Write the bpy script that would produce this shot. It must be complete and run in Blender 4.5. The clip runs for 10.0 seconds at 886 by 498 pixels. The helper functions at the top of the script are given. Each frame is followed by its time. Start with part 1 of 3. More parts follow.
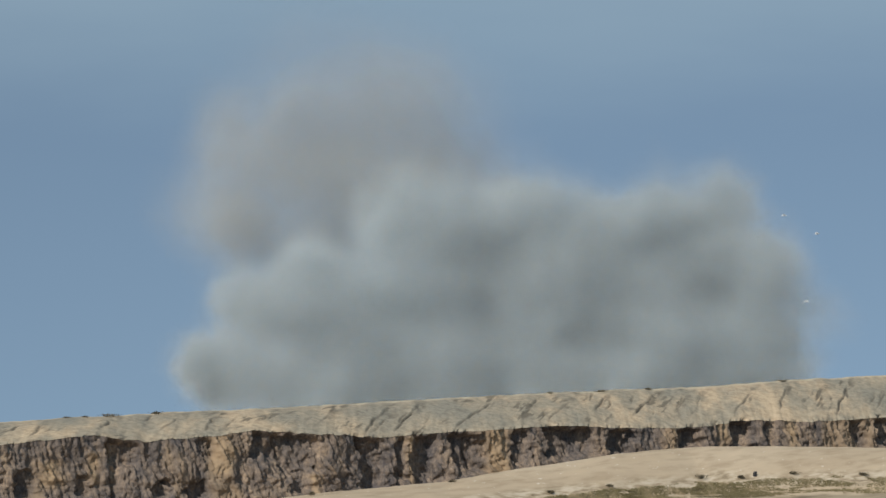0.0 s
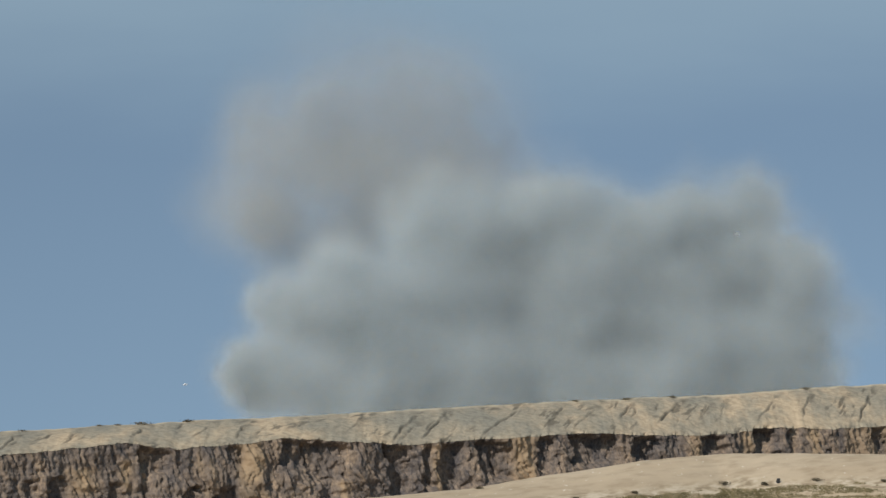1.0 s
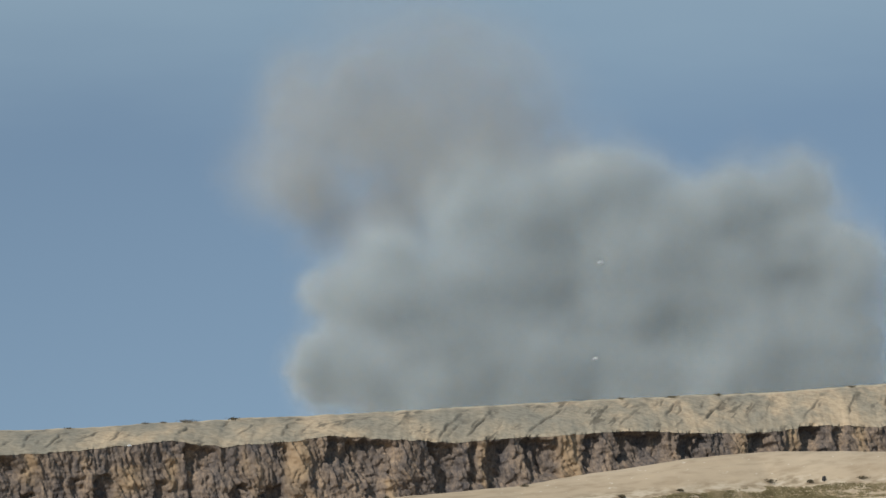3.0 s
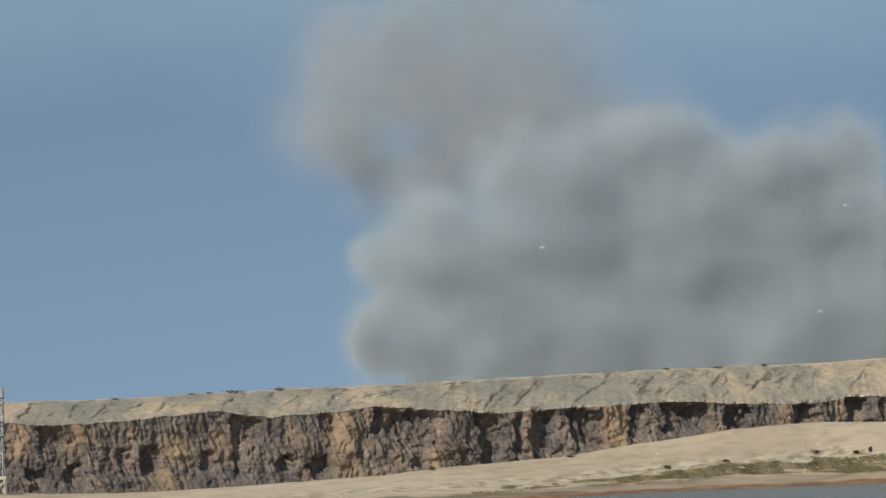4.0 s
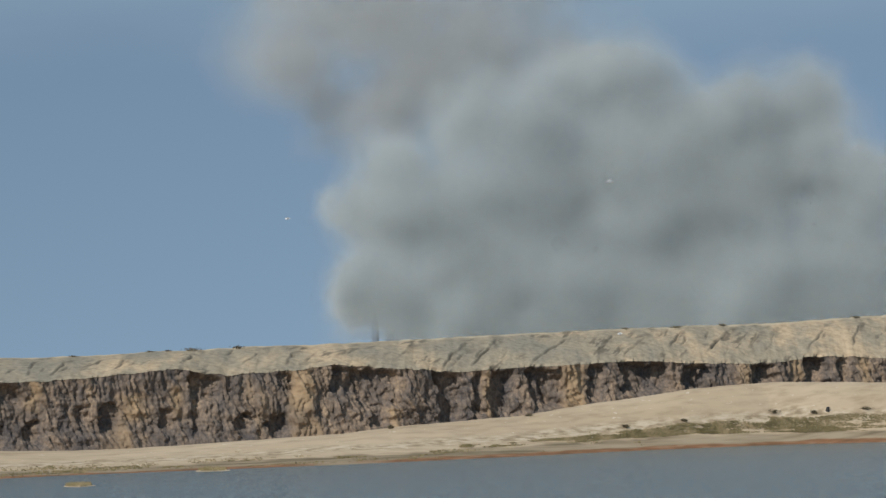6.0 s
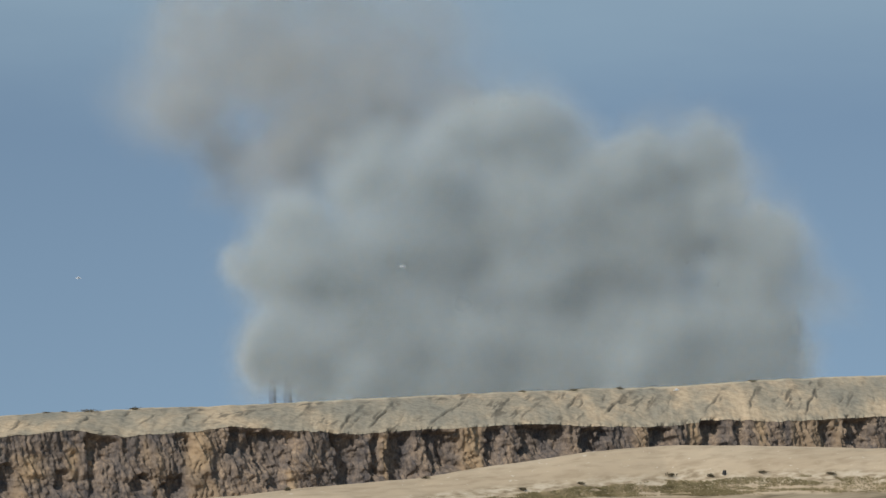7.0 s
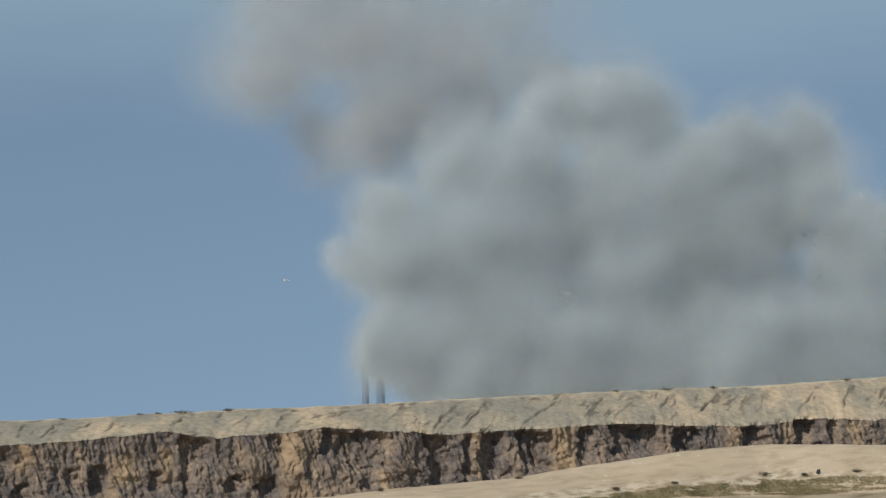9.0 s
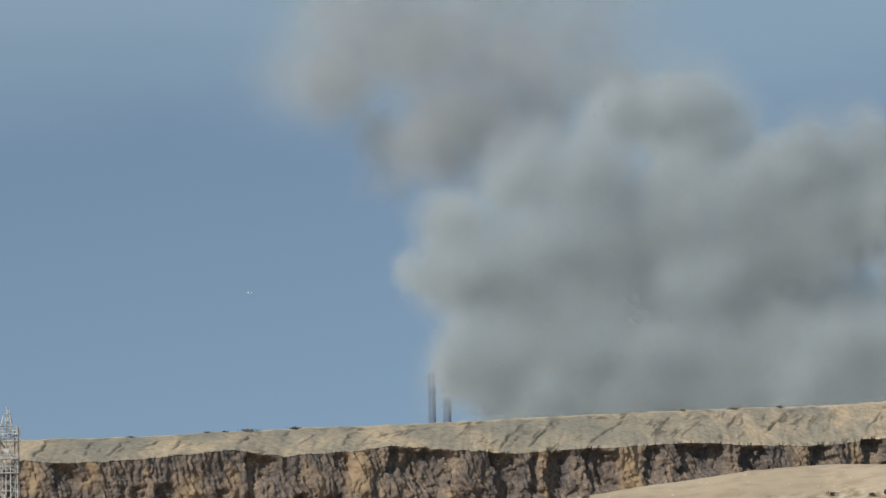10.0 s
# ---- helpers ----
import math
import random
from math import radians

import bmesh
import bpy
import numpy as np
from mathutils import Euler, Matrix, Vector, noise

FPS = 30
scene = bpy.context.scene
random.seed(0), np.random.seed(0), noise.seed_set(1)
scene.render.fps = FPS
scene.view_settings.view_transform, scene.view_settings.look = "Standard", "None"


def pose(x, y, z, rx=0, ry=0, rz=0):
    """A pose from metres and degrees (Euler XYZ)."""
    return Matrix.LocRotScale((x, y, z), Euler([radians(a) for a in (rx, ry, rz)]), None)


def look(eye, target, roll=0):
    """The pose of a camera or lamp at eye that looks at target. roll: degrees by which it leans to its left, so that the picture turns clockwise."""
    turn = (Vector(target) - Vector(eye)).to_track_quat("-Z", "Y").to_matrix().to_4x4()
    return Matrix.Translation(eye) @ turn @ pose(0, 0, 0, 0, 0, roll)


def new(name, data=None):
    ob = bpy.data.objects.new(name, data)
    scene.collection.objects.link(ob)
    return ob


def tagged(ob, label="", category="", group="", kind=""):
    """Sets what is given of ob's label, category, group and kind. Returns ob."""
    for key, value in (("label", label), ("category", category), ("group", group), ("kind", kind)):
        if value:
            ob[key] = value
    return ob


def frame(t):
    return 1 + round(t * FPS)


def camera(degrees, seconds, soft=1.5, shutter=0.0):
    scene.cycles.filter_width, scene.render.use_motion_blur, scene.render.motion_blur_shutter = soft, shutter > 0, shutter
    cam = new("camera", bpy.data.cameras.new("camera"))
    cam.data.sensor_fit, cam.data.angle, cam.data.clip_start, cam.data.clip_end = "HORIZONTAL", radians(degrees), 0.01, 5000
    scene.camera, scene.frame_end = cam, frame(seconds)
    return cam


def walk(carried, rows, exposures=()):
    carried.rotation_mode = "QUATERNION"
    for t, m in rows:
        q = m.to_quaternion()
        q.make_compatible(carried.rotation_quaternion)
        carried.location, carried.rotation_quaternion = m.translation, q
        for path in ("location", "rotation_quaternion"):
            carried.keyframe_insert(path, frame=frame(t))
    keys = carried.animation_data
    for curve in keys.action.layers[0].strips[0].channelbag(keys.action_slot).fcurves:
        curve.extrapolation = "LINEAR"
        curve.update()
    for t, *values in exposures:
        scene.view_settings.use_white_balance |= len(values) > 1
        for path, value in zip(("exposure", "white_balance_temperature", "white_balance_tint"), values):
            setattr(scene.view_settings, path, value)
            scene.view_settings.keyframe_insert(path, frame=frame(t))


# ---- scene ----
# A long lens on a tripod-like stand across the water, panning by hand.
EYE = 19.2
cam = camera(14.0, 10.0)
ROWS = [
    (0.0, 11.0, -2.853, 2.741, -1.124),
    (0.1, 7.5, -2.845, 2.690, -1.150),
    (0.2, 4.2, -2.820, 2.645, -1.190),
    (0.3, 1.4, -2.790, 2.622, -1.220),
    (0.5, 0.0, -2.744, 2.610, -1.255),
    (1.0, 0.0, -2.387, 2.871, -1.180),
    (1.5, 0.0, -2.489, 3.118, -1.277),
    (2.0, 0.0, -2.412, 3.132, -1.156),
    (2.5, 0.0, -2.140, 3.053, -1.100),
    (2.7, 0.0, -1.961, 2.940, -1.100),
    (3.8, 0.0, -1.021, 2.596, -1.277),
    (4.0, 0.0, -0.931, 2.399, -1.174),
    (4.5, 0.0, -0.515, 2.224, -1.214),
    (5.0, 0.0, -0.014, 1.857, -1.069),
    (5.5, 0.0, 0.000, 1.734, -1.000),
    (5.7, 0.0, -0.600, 1.733, -0.985),
    (6.0, 0.0, -1.568, 1.732, -0.963),
    (6.2, 0.0, -1.845, 1.843, -0.800),
    (7.3, 0.0, -3.416, 2.821, -0.800),
    (7.5, 0.0, -3.360, 2.738, -0.756),
    (8.0, 0.0, -3.052, 2.670, -0.864),
    (8.5, 0.0, -2.361, 2.696, -0.876),
    (9.0, 0.0, -1.740, 2.721, -0.983),
    (9.5, 0.0, -1.270, 2.954, -0.822),
    (10.0, 0.0, -0.681, 3.035, -0.843),
]
walk(cam, [(t, pose(0, y, EYE, 90 + pitch, 0, yaw) @ pose(0, 0, 0, 0, 0, lean)) for t, y, yaw, pitch, lean in ROWS])

# ---- sky, sun, exposure ----
SUN_FROM = Vector((-0.42, -0.70, 0.57)).normalized()
scene.view_settings.exposure = 0.0
world = bpy.data.worlds.new("sky")
scene.world = world
world.use_nodes = True
wn, wl = world.node_tree.nodes, world.node_tree.links
wn.clear()
sky = wn.new("ShaderNodeTexSky")
sky.sky_type = "NISHITA"
sky.sun_disc = False
sky.sun_elevation = math.asin(SUN_FROM.z)
sky.sun_rotation = math.atan2(SUN_FROM.x, SUN_FROM.y)
sky.air_density, sky.dust_density, sky.ozone_density = 1.0, 0.3, 2.0
SKY_STRENGTH = 0.10
scene.cycles.transparent_max_bounces = 128
# a thin veil of high cloud that begins about six degrees up
geo = wn.new("ShaderNodeTexCoord")
sep = wn.new("ShaderNodeSeparateXYZ")
wl.new(geo.outputs["Generated"], sep.inputs[0])
clear = wn.new("ShaderNodeVectorMath")
clear.operation = "ADD"
clear.inputs[1].default_value = (0, 0, 0.30)
wl.new(geo.outputs["Generated"], clear.inputs[0])
unit = wn.new("ShaderNodeVectorMath")
unit.operation = "NORMALIZE"
wl.new(clear.outputs[0], unit.inputs[0])
wl.new(unit.outputs[0], sky.inputs[0])
stretch = wn.new("ShaderNodeMapping")
stretch.inputs["Scale"].default_value = (5, 5, 22)
wl.new(geo.outputs["Generated"], stretch.inputs[0])
veil = wn.new("ShaderNodeTexNoise")
veil.inputs["Scale"].default_value = 1.0
veil.inputs["Detail"].default_value = 5
wl.new(stretch.outputs[0], veil.inputs["Vector"])
lift = wn.new("ShaderNodeMath")
lift.operation = "MULTIPLY_ADD"
lift.inputs[1].default_value = 0.05
wl.new(veil.outputs["Fac"], lift.inputs[0])
wl.new(sep.outputs["Z"], lift.inputs[2])
band = wn.new("ShaderNodeMapRange")
band.interpolation_type = "SMOOTHSTEP"
band.inputs["From Min"].default_value, band.inputs["From Max"].default_value = 0.098, 0.150
band.inputs["To Min"].default_value, band.inputs["To Max"].default_value = 0.0, 0.5
wl.new(lift.outputs[0], band.inputs["Value"])
tint = wn.new("ShaderNodeMix")
tint.data_type, tint.blend_type = "RGBA", "MULTIPLY"
tint.inputs[0].default_value = 1.0
tint.inputs[7].default_value = (1.11, 1.02, 0.875, 1)
wl.new(sky.outputs[0], tint.inputs[6])
haze = wn.new("ShaderNodeMix")
haze.data_type = "RGBA"
wl.new(band.outputs[0], haze.inputs[0])
wl.new(tint.outputs[2], haze.inputs[6])
haze.inputs[7].default_value = (3.3, 4.5, 5.3, 1)
back = wn.new("ShaderNodeBackground")
back.inputs["Strength"].default_value = SKY_STRENGTH
wl.new(haze.outputs[2], back.inputs["Color"])
wout = wn.new("ShaderNodeOutputWorld")
wl.new(back.outputs[0], wout.inputs["Surface"])

sun = new("sun", bpy.data.lights.new("sun", "SUN"))
sun.data.energy, sun.data.angle, sun.data.color = 3.7, radians(0.55), (1.0, 0.93, 0.82)
sun.matrix_world = look(SUN_FROM * 400, (0, 0, 0))


# ---- materials ----
def material(name, base, rough=0.9, metallic=0.0):
    m = bpy.data.materials.new(name)
    m.use_nodes = True
    b = m.node_tree.nodes["Principled BSDF"]
    b.inputs["Base Color"].default_value = (*base, 1)
    b.inputs["Roughness"].default_value = rough
    b.inputs["Metallic"].default_value = metallic
    b.inputs["Specular IOR Level"].default_value = 0.2
    return m


def noise_tex(m, scale, detail=4, stretch=(1, 1, 1), rough=0.55, turn=(0, 0, 0), along=0):
    """A noise over the object's own space, in metres; along: drawn out so many times along the shore."""
    n, l = m.node_tree.nodes, m.node_tree.links
    tc = n.new("ShaderNodeTexCoord")
    mp = n.new("ShaderNodeMapping")
    mp.inputs["Scale"].default_value = stretch
    mp.inputs["Rotation"].default_value = [radians(a) for a in turn]
    if along:
        mp.vector_type = "TEXTURE"
        mp.inputs["Rotation"].default_value = (0, 0, radians(40))
        mp.inputs["Scale"].default_value = (along, 1, 1)
    tx = n.new("ShaderNodeTexNoise")
    tx.inputs["Scale"].default_value = scale
    tx.inputs["Detail"].default_value = detail
    tx.inputs["Roughness"].default_value = rough
    l.new(tc.outputs["Object"], mp.inputs[0])
    l.new(mp.outputs[0], tx.inputs["Vector"])
    return tx.outputs["Fac"]


def ramp(m, fac, stops):
    r = m.node_tree.nodes.new("ShaderNodeValToRGB")
    e = r.color_ramp.elements
    e[0].position, e[0].color = stops[0][0], (*stops[0][1], 1)
    e[1].position, e[1].color = stops[-1][0], (*stops[-1][1], 1)
    for p, c in stops[1:-1]:
        k = e.new(p)
        k.color = (*c, 1)
    m.node_tree.links.new(fac, r.inputs[0])
    return r.outputs[0]


def blend(m, fac, a, b, mode="MIX"):
    x = m.node_tree.nodes.new("ShaderNodeMix")
    x.data_type, x.blend_type = "RGBA", mode
    for k, v in ((0, fac), (6, a), (7, b)):
        if isinstance(v, (int, float)):
            x.inputs[k].default_value = v
        elif isinstance(v, tuple):
            x.inputs[k].default_value = (*v, 1)
        else:
            m.node_tree.links.new(v, x.inputs[k])
    return x.outputs[2]


def base_color(m, out):
    m.node_tree.links.new(out, m.node_tree.nodes["Principled BSDF"].inputs["Base Color"])


def bump(m, fac, strength, distance):
    b = m.node_tree.nodes.new("ShaderNodeBump")
    b.inputs["Strength"].default_value, b.inputs["Distance"].default_value = strength, distance
    m.node_tree.links.new(fac, b.inputs["Height"])
    m.node_tree.links.new(b.outputs[0], m.node_tree.nodes["Principled BSDF"].inputs["Normal"])


def attribute(m, name):
    a = m.node_tree.nodes.new("ShaderNodeAttribute")
    a.attribute_name = name
    return a.outputs["Fac"]


# beach: pale sand, grey mud towards the water, a rust-brown weed line at its edge
SAND = material("sand", (0.5, 0.42, 0.3), 0.95)
s1 = ramp(SAND, noise_tex(SAND, 0.10, 5, along=5), [(0.3, (0.425, 0.335, 0.235)), (0.7, (0.50, 0.405, 0.295))])
s2 = ramp(SAND, noise_tex(SAND, 0.5, 6, along=4), [(0.30, (0.80, 0.78, 0.75)), (0.5, (1, 1, 1)), (0.72, (1.08, 1.07, 1.05))])
s3 = blend(SAND, 1.0, s1, s2, "MULTIPLY")
shell = ramp(SAND, noise_tex(SAND, 1.3, 2, along=2.5), [(0.69, (0, 0, 0)), (0.74, (1, 1, 1))])
s4 = blend(SAND, shell, s3, (0.66, 0.60, 0.50))
wrack = blend(SAND, attribute(SAND, "wrack"), s4, ramp(SAND, noise_tex(SAND, 0.9, 4, along=3), [(0.38, (0.22, 0.17, 0.11)), (0.48, (0.40, 0.325, 0.23)), (0.64, (0.58, 0.50, 0.39))]))
mud = ramp(SAND, noise_tex(SAND, 0.30, 6, along=7), [(0.34, (0.14, 0.11, 0.07)), (0.46, (0.24, 0.19, 0.125)), (0.62, (0.35, 0.285, 0.20))])
s5 = blend(SAND, attribute(SAND, "mud"), wrack, mud)
weed = ramp(SAND, noise_tex(SAND, 0.5, 4, along=3), [(0.35, (0.15, 0.085, 0.045)), (0.55, (0.25, 0.125, 0.065)), (0.7, (0.30, 0.20, 0.13))])
base_color(SAND, blend(SAND, attribute(SAND, "weed"), s5, weed))
bump(SAND, noise_tex(SAND, 1.2, 6, along=2), 0.35, 0.2)

# embankment: bulldozed grey-tan spoil, streaked along the fall of the slope
SPOIL = material("spoil", (0.4, 0.34, 0.25), 0.95)
p1 = ramp(SPOIL, noise_tex(SPOIL, 0.09, 5, (1, 0.4, 1), 0.6, (0, 0, -19)),
          [(0.36, (0.25, 0.235, 0.195)), (0.5, (0.325, 0.285, 0.22)), (0.62, (0.47, 0.375, 0.265))])
p2 = ramp(SPOIL, noise_tex(SPOIL, 0.8, 6), [(0.3, (0.72, 0.7, 0.68)), (0.6, (1.05, 1.04, 1.02))])
p3 = blend(SPOIL, 1.0, p1, p2, "MULTIPLY")
# shade of gullies and step sides painted dark; the mask also holds scrub
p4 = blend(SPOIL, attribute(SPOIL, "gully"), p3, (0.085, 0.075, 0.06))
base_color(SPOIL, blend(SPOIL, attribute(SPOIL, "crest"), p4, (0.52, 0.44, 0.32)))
bump(SPOIL, noise_tex(SPOIL, 1.0, 6), 0.6, 0.35)

# cut face: dark earth, tan sandy ribs; the bluish darkest tones paint in shade
EARTH = material("earth", (0.2, 0.15, 0.11), 0.95)
e1 = ramp(EARTH, noise_tex(EARTH, 0.22, 8, (1, 1, 0.42), 0.74),
          [(0.36, (0.085, 0.080, 0.085)), (0.46, (0.135, 0.118, 0.110)), (0.56, (0.20, 0.163, 0.135)), (0.68, (0.315, 0.245, 0.18))])
e2 = ramp(EARTH, noise_tex(EARTH, 1.5, 7, (1, 1, 0.6), 0.7), [(0.36, (0.58, 0.58, 0.60)), (0.64, (1.32, 1.27, 1.2))])
e3 = blend(EARTH, 1.0, e1, e2, "MULTIPLY")
e4 = blend(EARTH, attribute(EARTH, "rib"), e3, (0.34, 0.25, 0.16))
base_color(EARTH, e4)
bump(EARTH, noise_tex(EARTH, 1.4, 7, (1, 1, 0.5)), 0.8, 0.3)

WATER = material("water", (0.06, 0.09, 0.11), 0.25)
WATER.node_tree.nodes["Principled BSDF"].inputs["Specular IOR Level"].default_value = 0.5
# ripple reflections put into the colour as pale and dark streaks
base_color(WATER, ramp(WATER, noise_tex(WATER, 0.8, 7, (1, 0.12, 1), 0.8), [(0.36, (0.045, 0.065, 0.08)), (0.5, (0.09, 0.12, 0.135)), (0.64, (0.16, 0.195, 0.21))]))
bump(WATER, noise_tex(WATER, 0.9, 7, (1, 0.22, 1), 0.7), 1.0, 0.5)

GRASS = material("marsh_grass", (0.12, 0.12, 0.05), 0.9)
base_color(GRASS, ramp(GRASS, noise_tex(GRASS, 0.25, 4), [(0.3, (0.13, 0.11, 0.055)), (0.5, (0.21, 0.18, 0.10)), (0.7, (0.33, 0.27, 0.17))]))
SHRUB = material("shrub", (0.06, 0.055, 0.035), 0.9)
base_color(SHRUB, ramp(SHRUB, noise_tex(SHRUB, 2.0, 3), [(0.3, (0.06, 0.054, 0.04)), (0.7, (0.15, 0.125, 0.08))]))

PALE_STEEL = material("galvanised_steel", (0.60, 0.60, 0.58), 0.6, 0.15)
base_color(PALE_STEEL, ramp(PALE_STEEL, noise_tex(PALE_STEEL, 0.9, 5), [(0.32, (0.20, 0.18, 0.16)), (0.5, (0.42, 0.415, 0.40)), (0.7, (0.62, 0.62, 0.60))]))
GREEN = material("green_paint", (0.13, 0.18, 0.12), 0.6)
base_color(GREEN, ramp(GREEN, noise_tex(GREEN, 0.8, 5), [(0.3, (0.07, 0.085, 0.055)), (0.7, (0.15, 0.175, 0.115))]))
BEIGE = material("beige_paint", (0.5, 0.48, 0.38), 0.7)
base_color(BEIGE, ramp(BEIGE, noise_tex(BEIGE, 1.2, 4), [(0.3, (0.36, 0.33, 0.25)), (0.7, (0.55, 0.52, 0.41))]))
DARK = material("dark_metal", (0.03, 0.032, 0.036), 0.6)
base_color(DARK, ramp(DARK, noise_tex(DARK, 2.0, 3), [(0.3, (0.02, 0.021, 0.024)), (0.7, (0.05, 0.05, 0.05))]))
# distance haze is put into the chimneys' blue-grey colour
STACK = material("haze_tinted_stack", (0.05, 0.075, 0.13), 0.8)
base_color(STACK, ramp(STACK, noise_tex(STACK, 0.12, 4, (1, 1, 0.3)), [(0.3, (0.095, 0.15, 0.245)), (0.7, (0.125, 0.18, 0.27))]))
PLUMAGE = material("white_plumage", (0.85, 0.85, 0.84), 0.8)
base_color(PLUMAGE, ramp(PLUMAGE, noise_tex(PLUMAGE, 6.0, 3), [(0.3, (0.75, 0.75, 0.75)), (0.7, (0.9, 0.9, 0.9))]))
GREY_WING = material("grey_plumage", (0.6, 0.6, 0.62), 0.8)


def dust(name, low, high, thick):
    """Airborne dust: scraps of haze that scatter light and pass light on, thinning to nothing at their rims."""
    m = bpy.data.materials.new(name)
    m.use_nodes = True
    n, l = m.node_tree.nodes, m.node_tree.links
    n.clear()
    tc = n.new("ShaderNodeTexCoord")
    tx = n.new("ShaderNodeTexNoise")
    tx.inputs["Scale"].default_value = 2.2
    tx.inputs["Detail"].default_value = 5
    l.new(tc.outputs["Object"], tx.inputs["Vector"])
    col = ramp(m, tx.outputs["Fac"], [(0.3, low), (0.7, high)])
    d = n.new("ShaderNodeBsdfDiffuse")
    t = n.new("ShaderNodeBsdfTranslucent")
    x = n.new("ShaderNodeMixShader")
    x.inputs[0].default_value = 0.5
    o = n.new("ShaderNodeOutputMaterial")
    l.new(col, d.inputs["Color"])
    l.new(col, t.inputs["Color"])
    l.new(d.outputs[0], x.inputs[1])
    l.new(t.outputs[0], x.inputs[2])
    clear_air = n.new("ShaderNodeBsdfTransparent")
    veil_mix = n.new("ShaderNodeMixShader")
    ragged_air = n.new("ShaderNodeMapRange")
    ragged_air.inputs["From Min"].default_value, ragged_air.inputs["From Max"].default_value = 0.3, 0.7
    ragged_air.inputs["To Min"].default_value, ragged_air.inputs["To Max"].default_value = 0.6 * thick, 1.25 * thick
    l.new(tx.outputs["Fac"], ragged_air.inputs["Value"])
    amount = n.new("ShaderNodeMath")
    amount.operation = "MULTIPLY"
    l.new(ragged_air.outputs[0], amount.inputs[1])
    ease = n.new("ShaderNodeMapRange")
    ease.interpolation_type = "SMOOTHSTEP"
    l.new(attribute(m, "body"), ease.inputs["Value"])
    l.new(ease.outputs[0], amount.inputs[0])
    l.new(amount.outputs[0], veil_mix.inputs[0])
    l.new(clear_air.outputs[0], veil_mix.inputs[1])
    l.new(x.outputs[0], veil_mix.inputs[2])
    l.new(veil_mix.outputs[0], o.inputs["Surface"])
    return m


DUST_GREY = dust("grey_dust", (0.46, 0.515, 0.555), (0.50, 0.555, 0.595), 0.42)
DUST_PALE = dust("pale_dust", (0.475, 0.545, 0.59), (0.515, 0.585, 0.63), 0.32)
DUST_TAN = dust("tan_dust", (0.48, 0.525, 0.54), (0.52, 0.565, 0.58), 0.42)
DUST_BROWN = dust("brown_dust", (0.445, 0.48, 0.50), (0.475, 0.51, 0.53), 0.15)
DUST_THIN = dust("thin_dust", (0.43, 0.47, 0.50), (0.46, 0.50, 0.53), 0.09)
# added front layer of haze that evens out the cloud's light and shade
DUST_VEIL = dust("softening_veil", (0.45, 0.51, 0.545), (0.475, 0.535, 0.57), 0.30)


# ---- small tools ----
def mesh_of(name, verts, faces, mat, smooth=False):
    me = bpy.data.meshes.new(name)
    me.from_pydata([tuple(v) for v in verts], [], [tuple(f) for f in faces])
    me.materials.append(mat)
    if smooth:
        me.polygons.foreach_set("use_smooth", [True] * len(me.polygons))
    me.update()
    return me


def part(name, bm, mat, parent, label=""):
    """Links a bmesh as one mesh object under a thing or a part."""
    me = bpy.data.meshes.new(name)
    bm.to_mesh(me)
    bm.free()
    me.materials.append(mat)
    ob = new(name, me)
    ob.parent = parent
    if label:
        ob["label"] = label
    return ob


def bar(bm, a, b, r, sides=4):
    """A straight member of radius r from a to b."""
    a, b = Vector(a), Vector(b)
    turn = (b - a).to_track_quat("Z", "Y").to_matrix().to_4x4()
    m = Matrix.Translation((a + b) / 2) @ turn
    bmesh.ops.create_cone(bm, cap_ends=True, segments=sides, radius1=r, radius2=r, depth=(b - a).length, matrix=m)


def box(bm, x0, x1, y0, y1, z0, z1):
    m = Matrix.Translation(((x0 + x1) / 2, (y0 + y1) / 2, (z0 + z1) / 2)) @ Matrix.Diagonal((x1 - x0, y1 - y0, z1 - z0, 1))
    bmesh.ops.create_cube(bm, size=1, matrix=m)


LATTICE = np.random.RandomState(7).rand(256, 256)


def vnoise(x, y):
    """Smooth value noise in 0..1 over arrays."""
    x, y = np.asarray(x, float), np.asarray(y, float)
    i, j = np.floor(x).astype(int), np.floor(y).astype(int)
    fx, fy = x - i, y - j
    fx, fy = fx * fx * (3 - 2 * fx), fy * fy * (3 - 2 * fy)
    a, b = LATTICE[i % 256, j % 256], LATTICE[(i + 1) % 256, j % 256]
    c, d = LATTICE[i % 256, (j + 1) % 256], LATTICE[(i + 1) % 256, (j + 1) % 256]
    return (a * (1 - fx) + b * fx) * (1 - fy) + (c * (1 - fx) + d * fx) * fy


def fbm(x, y, octaves=5, gain=0.5):
    total, amp, norm = 0, 1.0, 0
    for k in range(octaves):
        total = total + amp * vnoise(x * 2 ** k + 17.3 * k, y * 2 ** k + 9.1 * k)
        norm += amp
        amp *= gain
    return total / norm


def smooth(a, b, x):
    t = np.clip((x - a) / (b - a), 0, 1)
    return t * t * (3 - 2 * t)


def grid_mesh(name, X, Y, Z, mat, fields=None):
    """A sheet from arrays of rows; fields: point attributes for its material."""
    r, c = X.shape
    verts = np.stack([X, Y, Z], -1).reshape(-1, 3)
    k = np.arange(r * c).reshape(r, c)
    faces = np.stack([k[:-1, :-1], k[:-1, 1:], k[1:, 1:], k[1:, :-1]], -1).reshape(-1, 4)
    me = mesh_of(name, verts.tolist(), faces.tolist(), mat, True)
    for key, values in (fields or {}).items():
        at = me.attributes.new(key, "FLOAT", "POINT")
        at.data.foreach_set("value", np.ascontiguousarray(values, dtype=np.float32).ravel())
    return new(name, me)


